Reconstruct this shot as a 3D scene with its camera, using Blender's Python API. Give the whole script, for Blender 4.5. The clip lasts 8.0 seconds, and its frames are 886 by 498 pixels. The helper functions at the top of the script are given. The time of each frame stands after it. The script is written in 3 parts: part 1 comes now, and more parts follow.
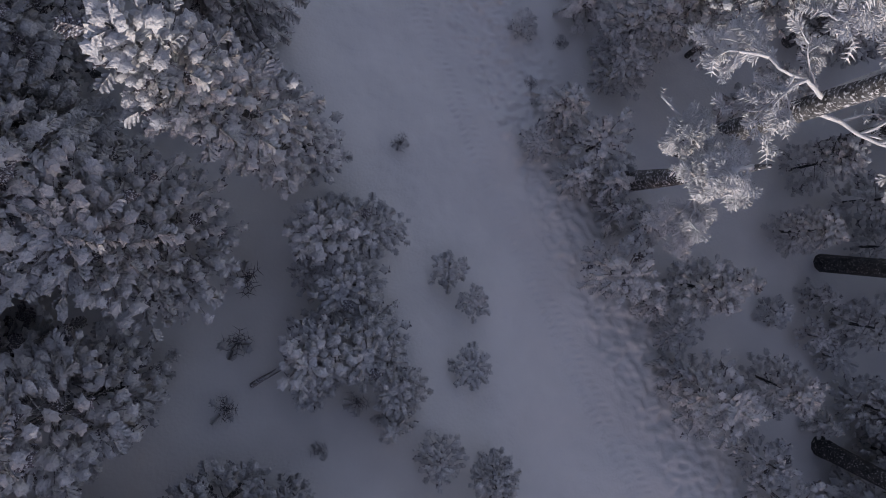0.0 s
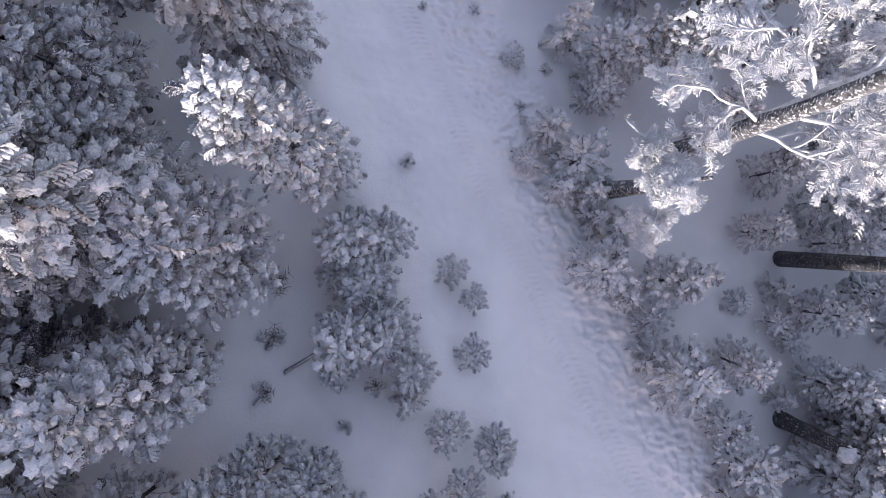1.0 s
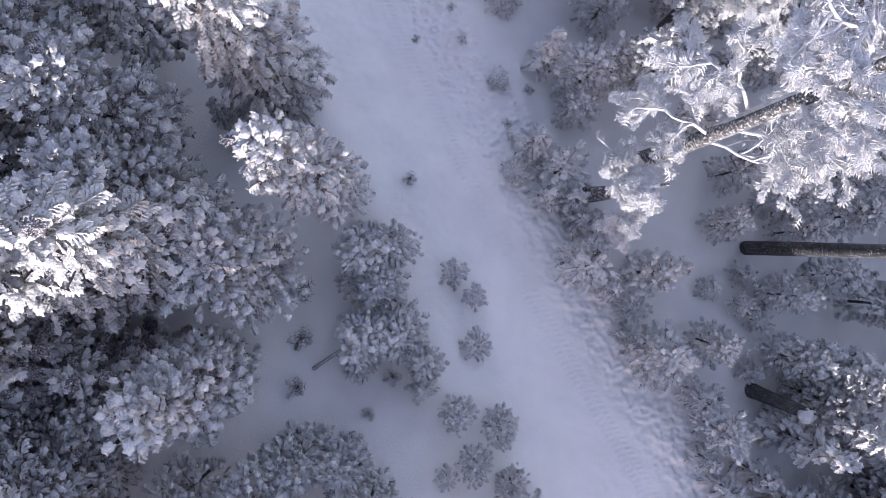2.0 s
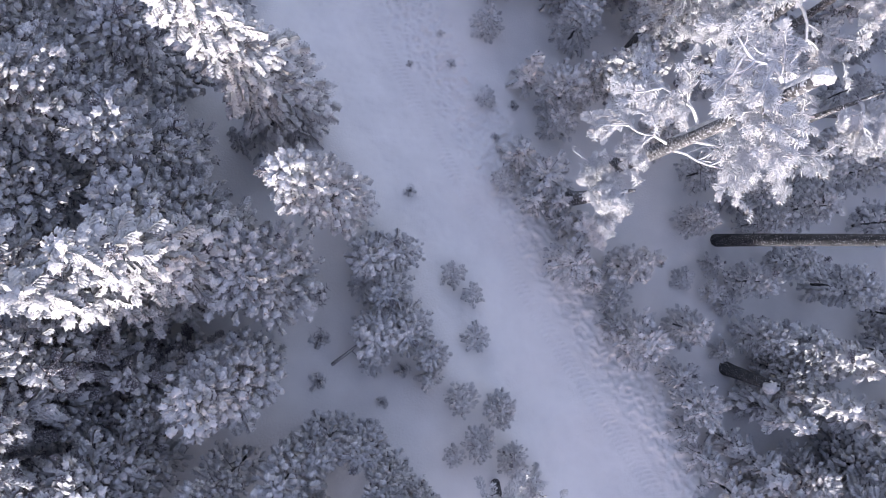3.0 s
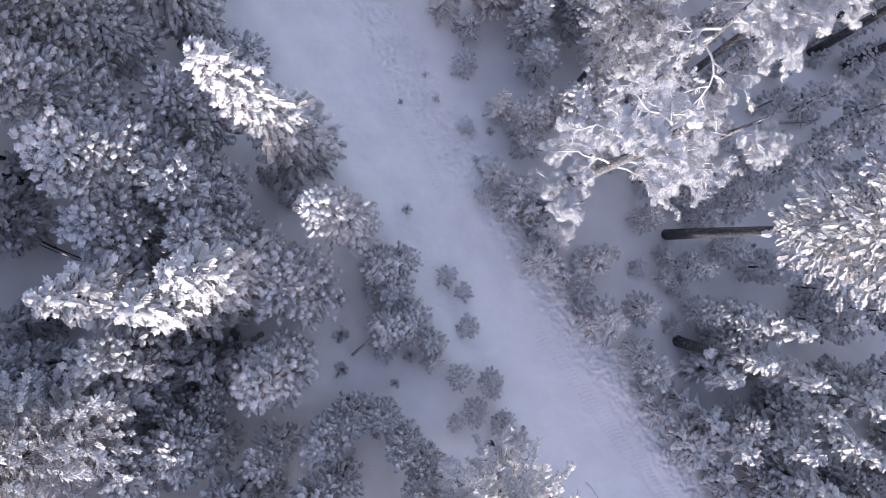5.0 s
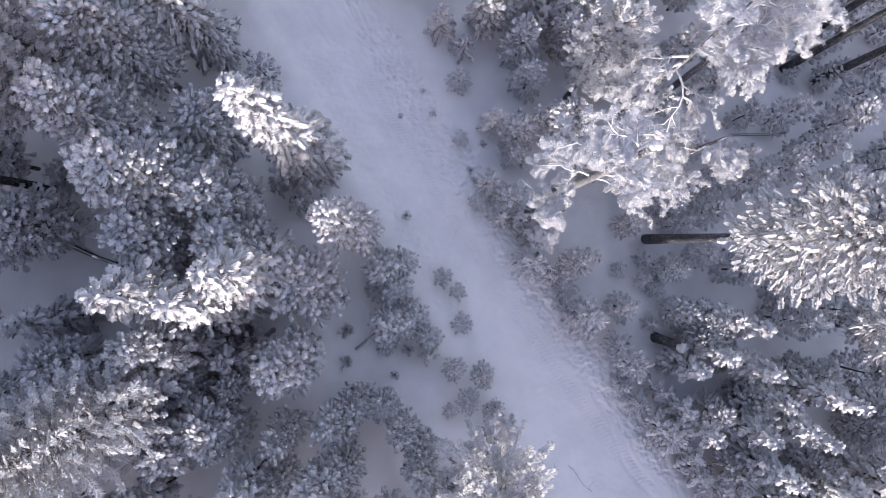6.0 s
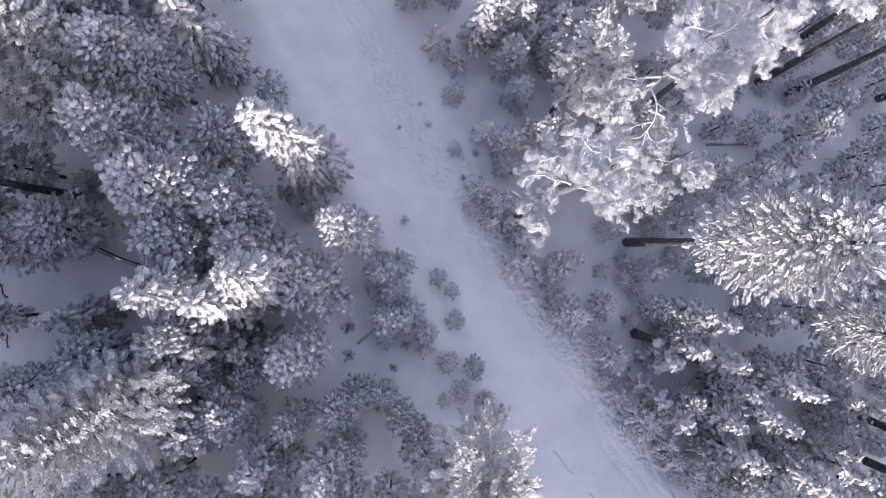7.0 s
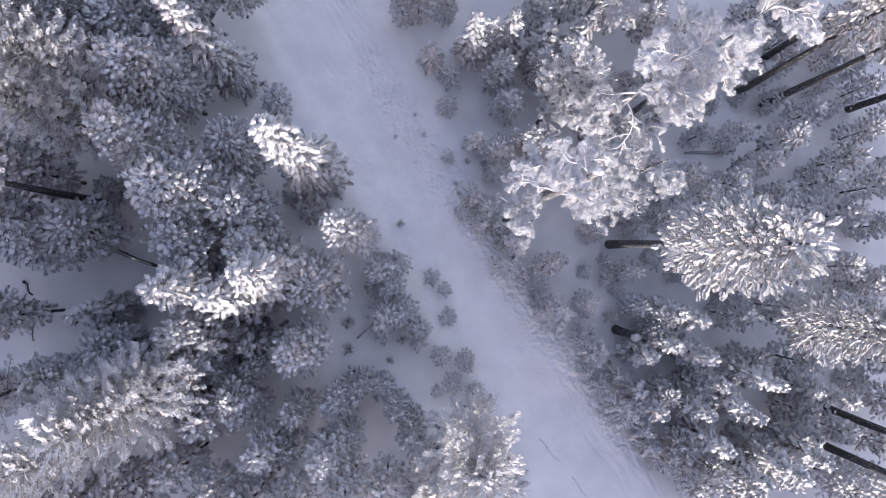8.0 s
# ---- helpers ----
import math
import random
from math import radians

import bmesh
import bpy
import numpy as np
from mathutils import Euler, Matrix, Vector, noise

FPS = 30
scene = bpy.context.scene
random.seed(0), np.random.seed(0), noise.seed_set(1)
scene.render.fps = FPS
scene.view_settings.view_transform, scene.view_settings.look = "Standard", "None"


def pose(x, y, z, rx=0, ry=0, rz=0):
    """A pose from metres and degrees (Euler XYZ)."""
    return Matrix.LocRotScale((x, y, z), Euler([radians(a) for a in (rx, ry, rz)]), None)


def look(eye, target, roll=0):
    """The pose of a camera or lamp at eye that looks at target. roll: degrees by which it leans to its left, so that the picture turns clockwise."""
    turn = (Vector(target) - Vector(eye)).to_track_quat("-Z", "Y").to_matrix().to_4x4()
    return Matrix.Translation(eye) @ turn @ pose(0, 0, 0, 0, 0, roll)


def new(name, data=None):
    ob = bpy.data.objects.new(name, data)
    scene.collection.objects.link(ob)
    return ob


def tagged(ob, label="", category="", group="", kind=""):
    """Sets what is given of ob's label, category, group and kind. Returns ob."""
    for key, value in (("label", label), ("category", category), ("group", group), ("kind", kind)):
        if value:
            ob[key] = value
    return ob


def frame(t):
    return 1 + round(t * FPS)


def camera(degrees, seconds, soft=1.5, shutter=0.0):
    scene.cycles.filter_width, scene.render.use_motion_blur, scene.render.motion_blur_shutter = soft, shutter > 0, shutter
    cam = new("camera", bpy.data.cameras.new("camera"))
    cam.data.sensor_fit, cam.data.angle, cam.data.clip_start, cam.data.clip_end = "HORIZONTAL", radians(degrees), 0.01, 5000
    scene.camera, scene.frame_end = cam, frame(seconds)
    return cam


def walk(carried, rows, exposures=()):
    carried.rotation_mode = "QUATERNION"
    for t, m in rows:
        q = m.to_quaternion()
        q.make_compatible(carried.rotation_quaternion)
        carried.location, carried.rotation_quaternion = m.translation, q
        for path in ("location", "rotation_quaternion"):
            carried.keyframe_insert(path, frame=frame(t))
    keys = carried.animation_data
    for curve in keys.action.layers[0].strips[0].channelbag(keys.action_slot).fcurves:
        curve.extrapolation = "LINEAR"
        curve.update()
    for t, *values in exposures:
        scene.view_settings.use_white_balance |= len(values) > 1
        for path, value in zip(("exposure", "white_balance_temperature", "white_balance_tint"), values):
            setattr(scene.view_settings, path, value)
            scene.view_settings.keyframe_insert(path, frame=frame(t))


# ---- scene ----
# ---------------------------------------------------------------- camera
cam = camera(72.0, 8.0, soft=0.9)
PATH = [
    (0.0, 0.004, 0.004, 14.701, 0.00, 0.00, 0.00),
    (0.5, -0.090, -0.087, 15.812, 0.53, -0.12, -0.54),
    (1.0, -0.174, -0.152, 16.941, 0.87, -0.25, -1.16),
    (1.5, -0.247, -0.127, 18.076, 1.02, -0.30, -2.60),
    (3.0, -0.339, -0.021, 21.422, 1.24, -0.47, -6.42),
    (3.5, -0.351, -0.010, 22.541, 1.29, -0.51, -7.82),
    (4.0, -0.338, 0.001, 23.672, 1.39, -0.59, -9.27),
    (4.5, -0.304, 0.023, 24.766, 1.46, -0.64, -9.77),
    (6.0, -0.200, 0.121, 28.230, 1.50, -0.92, -9.61),
    (6.5, -0.160, 0.164, 29.376, 1.43, -0.97, -9.61),
    (7.0, -0.104, 0.173, 30.495, 1.48, -1.15, -9.55),
    (7.5, -0.056, 0.118, 31.594, 1.57, -1.31, -9.50),
    (8.0, 0.001, 0.019, 32.700, 1.75, -1.45, -9.50),
]
BASE = 2.06      # stops, once the picture has faded in
COOL, MILD, TINT = 7420, 7650, 36
walk(cam, [(t, pose(*row)) for t, *row in PATH],
     [(0.0, BASE - 1.35, MILD, TINT), (0.1, BASE - 0.9, MILD, TINT), (0.2, BASE - 0.45, MILD, TINT),
      (0.3, BASE - 0.2, MILD, TINT), (0.5, BASE, MILD, TINT), (2.5, BASE, COOL, TINT), (4.5, BASE, COOL, TINT), (6.5, BASE, MILD, TINT), (8.0, BASE, MILD, TINT)])

# ---------------------------------------------------------------- light
SUN_UP, SUN_ROUND = 15.0, 187.0     # degrees above the horizon, clockwise from +y
world = bpy.data.worlds.new("world")
scene.world = world
world.use_nodes = True
wt = world.node_tree
sky = wt.nodes.new("ShaderNodeTexSky")
sky.sky_type, sky.sun_disc = "NISHITA", False
sky.sun_elevation, sky.sun_rotation = radians(SUN_UP), radians(SUN_ROUND)
wt.nodes["Background"].inputs["Strength"].default_value = 0.10
wt.links.new(sky.outputs["Color"], wt.nodes["Background"].inputs["Color"])
sun = new("sun", bpy.data.lights.new("sun", "SUN"))
sun.data.energy, sun.data.angle, sun.data.color = 1.6, radians(0.5), (0.81, 0.985, 1.0)
sun_way = Vector((math.sin(radians(SUN_ROUND)) * math.cos(radians(SUN_UP)),
                  math.cos(radians(SUN_ROUND)) * math.cos(radians(SUN_UP)), math.sin(radians(SUN_UP))))
sun.matrix_world = look(sun_way * 60, (0, 0, 0))


# ---------------------------------------------------------------- materials
def material(name, low, high, scale, rough, bump=0.3, fine=40.0, detail=6.0, spread=(0.35, 0.65), gloss=0.3, third=None, island=0.0):
    """Two tones mixed by a coarse noise and varied by a fine one, with fine relief; third: flecks of another colour and their share; island: how much the tone varies from clump to clump."""
    m = bpy.data.materials.new(name)
    m.use_nodes = True
    n, l = m.node_tree.nodes, m.node_tree.links
    b = n["Principled BSDF"]
    b.inputs["Roughness"].default_value = rough
    b.inputs["Specular IOR Level"].default_value = gloss
    co = n.new("ShaderNodeTexCoord")
    info = n.new("ShaderNodeObjectInfo")
    shift = n.new("ShaderNodeVectorMath")
    shift.operation = "MULTIPLY_ADD"
    shift.inputs[1].default_value = (1, 1, 1)
    l.new(co.outputs["Object"], shift.inputs[0])
    l.new(info.outputs["Random"], shift.inputs[2])
    coarse, grain = n.new("ShaderNodeTexNoise"), n.new("ShaderNodeTexNoise")
    coarse.inputs["Scale"].default_value, coarse.inputs["Detail"].default_value = scale, detail
    grain.inputs["Scale"].default_value, grain.inputs["Detail"].default_value = fine, 3.0
    for tex in (coarse, grain):
        l.new(shift.outputs[0], tex.inputs["Vector"])
    ramp = n.new("ShaderNodeValToRGB")
    ramp.color_ramp.elements[0].position, ramp.color_ramp.elements[1].position = spread
    ramp.color_ramp.elements[0].color, ramp.color_ramp.elements[1].color = (*low, 1), (*high, 1)
    l.new(coarse.outputs["Fac"], ramp.inputs["Fac"])
    colour = ramp.outputs["Color"]
    if third:
        tone, start, end = third
        fleck = n.new("ShaderNodeMapRange")
        fleck.inputs["From Min"].default_value, fleck.inputs["From Max"].default_value = start, end
        l.new(grain.outputs["Fac"], fleck.inputs["Value"])
        mix = n.new("ShaderNodeMixRGB")
        mix.inputs["Color2"].default_value = (*tone, 1)
        l.new(fleck.outputs["Result"], mix.inputs["Fac"])
        l.new(colour, mix.inputs["Color1"])
        colour = mix.outputs["Color"]
    if island:
        geo, tone_range, dim = n.new("ShaderNodeNewGeometry"), n.new("ShaderNodeMapRange"), n.new("ShaderNodeMixRGB")
        tone_range.inputs["To Min"].default_value = 1.0 - island
        dim.blend_type = "MULTIPLY"
        dim.inputs["Fac"].default_value = 1.0
        l.new(geo.outputs["Random Per Island"], tone_range.inputs["Value"])
        l.new(colour, dim.inputs["Color1"])
        l.new(tone_range.outputs["Result"], dim.inputs["Color2"])
        colour = dim.outputs["Color"]
    l.new(colour, b.inputs["Base Color"])
    bp = n.new("ShaderNodeBump")
    bp.inputs["Strength"].default_value, bp.inputs["Distance"].default_value = bump, 0.05
    l.new(grain.outputs["Fac"], bp.inputs["Height"])
    l.new(bp.outputs["Normal"], b.inputs["Normal"])
    return m


SNOW_GROUND = material("trodden_snow", (0.765, 0.759, 0.754), (0.84, 0.832, 0.823), 0.7, 0.65, 0.25, 14.0)
# grey flecks: needle tips, plus painted-in shade between small fingers of snow
SNOW = material("settled_snow", (0.62, 0.625, 0.64), (0.84, 0.84, 0.84), 3.0, 0.65, 1.0, 17.0,
                third=((0.33, 0.33, 0.345), 0.58, 0.78), island=0.22)
RIME = material("rime", (0.58, 0.59, 0.61), (0.80, 0.80, 0.81), 5.0, 0.55, 0.4, 45.0)
NEEDLES = material("frosted_needles", (0.06, 0.052, 0.06), (0.20, 0.185, 0.205), 6.0, 0.7, 0.5, 38.0,
                   third=((0.74, 0.75, 0.78), 0.50, 0.64))
PALE = material("rimed_needles", (0.045, 0.04, 0.047), (0.17, 0.16, 0.175), 6.0, 0.7, 0.5, 38.0,
                third=((0.74, 0.75, 0.78), 0.51, 0.65))
BARK = material("dark_bark", (0.026, 0.027, 0.030), (0.070, 0.072, 0.076), 5.0, 0.85, 0.9, 26.0,
                third=((0.70, 0.71, 0.74), 0.60, 0.68))
RIMED_BARK = material("rimed_bark", (0.05, 0.05, 0.052), (0.16, 0.16, 0.165), 5.0, 0.85, 0.9, 16.0,
                      third=((0.70, 0.71, 0.74), 0.52, 0.64))
TWIG = material("frosted_twig", (0.07, 0.06, 0.055), (0.30, 0.29, 0.30), 8.0, 0.8, 0.5, 40.0,
                third=((0.74, 0.75, 0.78), 0.50, 0.62))


# ---------------------------------------------------------------- the lie of the land
def value_noise(x, y, seed):
    """Smooth noise between -1 and 1 over a unit grid."""
    table = np.random.RandomState(seed).rand(256, 256) * 2 - 1
    xi, yi = np.floor(x).astype(int), np.floor(y).astype(int)
    fx, fy = x - xi, y - yi
    fx, fy = fx * fx * (3 - 2 * fx), fy * fy * (3 - 2 * fy)
    a, b = table[xi % 256, yi % 256], table[(xi + 1) % 256, yi % 256]
    c, d = table[xi % 256, (yi + 1) % 256], table[(xi + 1) % 256, (yi + 1) % 256]
    return (a * (1 - fx) + b * fx) * (1 - fy) + (c * (1 - fx) + d * fx) * fy


def smooth(a, b, x):
    k = np.clip((x - a) / (b - a), 0, 1)
    return k * k * (3 - 2 * k)


ALONG, ACROSS, START = np.array((-0.359, 0.933)), np.array((0.933, 0.359)), np.array((2.0, 0.0))


def hill(x, y):
    """The slope, which falls to the north-east and eases off far out."""
    far = np.hypot(x, y)
    ease = np.where(far > 70, (70 + 60 * np.tanh((far - 70) / 60)) / np.maximum(far, 1e-6), 1.0)
    return (-0.229 * x - 0.236 * y) * ease


def trail_frame(x, y):
    dx, dy = x - START[0], y - START[1]
    return dx * ALONG[0] + dy * ALONG[1], dx * ACROSS[0] + dy * ACROSS[1]


def height(x, y):
    """The snow's surface: slope, drifts, the trail with its tracks and the rough bank beside it."""
    x, y = np.asarray(x, float), np.asarray(y, float)
    s, q = trail_frame(x, y)
    walked = q - (-0.03 - 0.05 * s + 0.004 * s * s)        # off the line of footprints
    q = q + 0.12 * np.sin(s * 0.9) + 0.30 * value_noise(s * 0.45, s * 0 + 3.3, 11)
    z = hill(x, y)
    near = 1 - smooth(25, 40, np.hypot(x, y))
    z = z + near * (0.16 * value_noise(x * 0.35, y * 0.35, 1) + 0.05 * value_noise(x * 1.1, y * 1.1, 2))
    on = smooth(-3.4, -2.2, q) * (1 - smooth(1.9, 2.9, q))
    z = z - 0.14 * on * near
    bank = np.exp(-((q - 1.95) / 0.6) ** 2)
    lumps = 0.4 * value_noise(s * 2.1 + q, q * 2.7 - s, 5) + 0.55 * value_noise(s * 5.6 - q * 2, q * 6.2 + s * 2, 6) + 0.45 * value_noise(s * 11.0, q * 9.5, 12)
    rough = smooth(0.35, 1.0, walked) * (1 - smooth(2.3, 3.0, q))
    z = z + near * (0.13 * bank + 0.13 * rough * (lumps + 0.3))
    ruts = np.exp(-((q - 1.05) / 0.09) ** 2) + 0.8 * np.exp(-((q - 1.5) / 0.09) ** 2)
    z = z - near * 0.05 * ruts * (0.6 + 0.4 * value_noise(s * 1.7, s * 0, 7))
    tread = smooth(-13, -12, s) * (1 - smooth(9, 12, s))
    side = np.where(walked > 0, 1.0, -1.0)
    rows = np.exp(-((np.abs(walked) - 0.15) / 0.085) ** 4)
    lug = np.sin((s + 0.3 * np.abs(walked)) * 35.0 + 1.57 * side + 1.2 * value_noise(s * 1.1, s * 0 + 0.5, 9))
    worn = 0.7 + 0.4 * value_noise(s * 2.3, q * 3.0, 10)
    z = z + near * tread * (0.038 * lug * worn * rows - 0.025 * np.exp(-(walked / 0.3) ** 4))
    z = z + near * on * 0.013 * value_noise(s * 6.0, q * 6.0, 8)
    return z


def ground_at(x, y):
    return float(height(np.array([x]), np.array([y]))[0])


def mesh_of(name, verts, faces, mats, slots=None, flat=False):
    """A mesh from arrays of vertices and of triangles or quads."""
    me = bpy.data.meshes.new(name)
    k = faces.shape[1]
    me.vertices.add(len(verts))
    me.vertices.foreach_set("co", np.ascontiguousarray(verts, dtype=np.float32).ravel())
    me.loops.add(faces.size)
    me.loops.foreach_set("vertex_index", np.ascontiguousarray(faces, dtype=np.int32).ravel())
    me.polygons.add(len(faces))
    me.polygons.foreach_set("loop_start", np.arange(0, faces.size, k, dtype=np.int32))
    for m in mats:
        me.materials.append(m)
    me.polygons.foreach_set("use_smooth", np.full(len(faces), not flat))
    me.update(calc_edges=True)
    return me


def build_ground():
    def steps(fine, inner, outer, step_in):
        a = list(np.arange(-inner, inner + 1e-6, fine))
        right, step = [], step_in
        x = inner
        while x < outer:
            x += step
            right.append(x)
            step *= 1.17
        return np.array([-v for v in reversed(right)] + a + right)
    qs = steps(0.055, 2.9, 1500, 0.09)
    ss = steps(0.048, 13.0, 1500, 0.09)
    S, Q = np.meshgrid(ss, qs, indexing="ij")
    X = START[0] + S * ALONG[0] + Q * ACROSS[0]
    Y = START[1] + S * ALONG[1] + Q * ACROSS[1]
    Z = height(X, Y)
    verts = np.stack([X, Y, Z], -1).reshape(-1, 3)
    n, m = S.shape
    i = np.arange(n * m).reshape(n, m)
    faces = np.stack([i[:-1, :-1], i[:-1, 1:], i[1:, 1:], i[1:, :-1]], -1).reshape(-1, 4)
    faces = faces[:, ::-1]
    ob = new("ground", mesh_of("ground", verts, faces, [SNOW_GROUND]))
    tagged(ob, "snow-covered forest hillside with a broad trodden trail", "snow", kind="structure")


build_ground()



# ---------------------------------------------------------------- pieces of foliage
def ring_tube(path, radii, sides):
    """A tapered tube along a path: vertices and triangles."""
    path = np.asarray(path, float)
    n = len(path)
    way = np.gradient(path, axis=0)
    way /= np.linalg.norm(way, axis=1, keepdims=True) + 1e-9
    aid = np.where(np.abs(way[:, 2:3]) > 0.9, np.array([[1.0, 0, 0]]), np.array([[0, 0, 1.0]]))
    u = np.cross(way, aid)
    u /= np.linalg.norm(u, axis=1, keepdims=True) + 1e-9
    v = np.cross(way, u)
    a = np.arange(sides) * 2 * np.pi / sides
    ring = path[:, None] + np.asarray(radii)[:, None, None] * (np.cos(a)[None, :, None] * u[:, None] + np.sin(a)[None, :, None] * v[:, None])
    verts = np.concatenate([ring.reshape(-1, 3), path[-1:]])
    tris = []
    for k in range(n - 1):
        for j in range(sides):
            p, q = k * sides + j, k * sides + (j + 1) % sides
            tris += [(p, p + sides, q), (q, p + sides, q + sides)]
    top = (n - 1) * sides
    tris += [(top + j, n * sides, top + (j + 1) % sides) for j in range(sides)]
    return verts, np.array(tris)


def finger(a, b, w, t):
    """A snow-covered twig from a to b: a small ridge, w wide and t thick."""
    a, b = np.array(a, float), np.array(b, float)
    d = (b - a) / (np.linalg.norm(b - a) + 1e-9)
    u = np.cross((0, 0, 1), d)
    u /= np.linalg.norm(u) + 1e-9
    v = np.cross(d, u)
    m = a * 0.26 + b * 0.74
    verts = np.array([a + v * t * 0.3, m + u * w - v * t, b, m - u * w - v * t])
    return verts, np.array([(0, 1, 2), (0, 2, 3)])


def frond(rng, pairs, width, thick, fat):
    """A snow-laden frond along +x: a spine with forward-slanting fingers of snow."""
    got = [finger((0, 0, 0), (0.95 + rng.uniform(-.08, .08), rng.uniform(-.05, .05), 0), fat * 1.05, thick)]
    for k in range(pairs):
        x = 0.04 + 0.74 * k / pairs
        w = width * (1.0 - 0.6 * abs(k / max(pairs - 1, 1) - 0.35))
        for sgn in (-1, 1):
            y = sgn * w * rng.uniform(0.65, 1.2)
            got.append(finger((x, 0, 0.01), (x + abs(y) * rng.uniform(0.7, 1.05), y, rng.uniform(-.14, .08)), fat * rng.uniform(0.75, 1.2), thick * rng.uniform(0.7, 1.0)))
    return joined(got)


def scallop(rng, lobes, wide, thick):
    """A pad of snow on a bough end along +x: a low uneven dome whose rim is cut into short blunt fingers."""
    rim, n = [], 2 * lobes
    turn = rng.uniform(0, 6.28)
    for k in range(n):
        a = turn + 2 * math.pi * (k + rng.uniform(-.22, .22)) / n
        q, z = (rng.uniform(0.84, 1.24), -0.45) if k % 2 else (rng.uniform(0.62, 0.80), -0.85)
        rim.append((0.5 + 0.5 * q * math.cos(a), wide * q * math.sin(a), thick * z * rng.uniform(0.6, 1.3)))
    crest = []
    for k in range(4):
        a, q = turn + math.pi * (k + 0.5 + rng.uniform(-.2, .2)) / 2, rng.uniform(0.34, 0.52)
        crest.append((0.5 + 0.5 * q * math.cos(a), wide * q * math.sin(a), thick * rng.uniform(0.45, 0.95)))
    tris = []
    for k in range(n):
        c, d = n + 4 * k // n, n + (4 * (k + 1) // n) % 4
        tris.append((k, (k + 1) % n, c))
        if d != c:
            tris.append(((k + 1) % n, d, c))
    tris += [(n, n + 1, n + 2), (n, n + 2, n + 3)]
    return np.array(rim + crest, float), np.array(tris)


def fan(rng, pairs, width, thick):
    """A snow-laden fir spray along +x: a raised spine and blunt forward-slanting fingers, parted by notches."""
    verts, tris = [], []
    xs = [0.02 + 0.78 * k / pairs for k in range(pairs + 1)]
    for x in xs:
        verts.append((x, rng.uniform(-.02, .02), thick * rng.uniform(0.7, 1.1)))
    verts.append((1.0, rng.uniform(-.05, .05), -0.2 * thick))
    for sgn in (-1, 1):
        first = len(verts)
        for k, x in enumerate(xs):
            w = width * (1.0 - 0.62 * abs(k / pairs - 0.35)) * rng.uniform(0.82, 1.16)
            drop = rng.uniform(-.9, -.3) * thick
            verts += [(x + 0.03, sgn * w * 0.26, -0.9 * thick), (x + 0.55 * w, sgn * w, drop), (x + 0.55 * w + 0.10, sgn * w * 0.82, drop)]
            q = first + 3 * k
            after = k + 1
            tris += [(k, q, q + 1), (k, q + 1, q + 2)]
            tris += [(k, q + 2, q + 3), (k, q + 3, after)] if k < pairs else [(k, q + 2, after)]
    return np.array(verts, float), np.array(tris)


def skirt(rng, teeth, wide):
    """The needled bough end under a pad, which shows round it as a spiky rim."""
    n = 2 * teeth
    verts = []
    for k in range(n):
        a = 2 * math.pi * (k + rng.uniform(-.2, .2)) / n
        q = 0.5 * (rng.uniform(0.95, 1.35) if k % 2 else rng.uniform(0.5, 0.75))
        verts.append((0.5 + q * math.cos(a), wide * 2 * q * math.sin(a), rng.uniform(-.14, .0)))
    verts.append((0.5, 0, 0.05))
    return np.array(verts, float), np.array([(k, (k + 1) % n, n) for k in range(n)])


def puff(rng):
    """A rounded cushion of snow."""
    rings, sides = 3, 7
    verts = [(0, 0, -0.35)]
    for k in range(rings):
        phi = math.pi * (k + 1) / (rings + 1)
        for j in range(sides):
            a = 2 * math.pi * (j + 0.5 * k) / sides
            r = rng.uniform(0.82, 1.18)
            z = -math.cos(phi)
            verts.append((math.sin(phi) * math.cos(a) * r, math.sin(phi) * math.sin(a) * r, z * (0.75 if z > 0 else 0.4) * r))
    verts.append((rng.uniform(-.1, .1), rng.uniform(-.1, .1), 0.78))
    tris = [(0, 1 + (j + 1) % sides, 1 + j) for j in range(sides)]
    for k in range(rings - 1):
        for j in range(sides):
            p, q = 1 + k * sides + j, 1 + k * sides + (j + 1) % sides
            tris += [(p, q, p + sides), (q, q + sides, p + sides)]
    top = len(verts) - 1
    tris += [(1 + (rings - 1) * sides + j, 1 + (rings - 1) * sides + (j + 1) % sides, top) for j in range(sides)]
    return np.array(verts, float), np.array(tris)


def spike(a, b, w):
    """A thin three-sided thorn from a to b."""
    a, b = np.array(a, float), np.array(b, float)
    d = (b - a) / (np.linalg.norm(b - a) + 1e-9)
    u = np.cross(d, (0.31, 0.22, 0.93))
    u /= np.linalg.norm(u) + 1e-9
    v = np.cross(d, u)
    base = [a + w * (math.cos(k * 2.094) * u + math.sin(k * 2.094) * v) for k in range(3)]
    return np.array(base + [b]), np.array([(0, 1, 3), (1, 2, 3), (2, 0, 3)])


def joined(pieces):
    verts, tris, n = [], [], 0
    for v, t in pieces:
        verts.append(v)
        tris.append(t + n)
        n += len(v)
    return np.concatenate(verts), np.concatenate(tris)


def comb(rng, pairs, width, thick):
    """A needled twig along +x: a thin stem with paired thorns."""
    got = [spike((0, 0, 0), (1, 0, 0), thick)]
    for k in range(pairs):
        x = 0.08 + 0.8 * k / pairs
        w = width * (1.05 - 0.6 * abs(x - 0.4)) * rng.uniform(0.8, 1.2)
        for sgn in (-1, 1):
            got.append(spike((x, 0, 0), (x + 0.6 * w, sgn * w, rng.uniform(-.06, .10)), thick * 0.9))
    return joined(got)


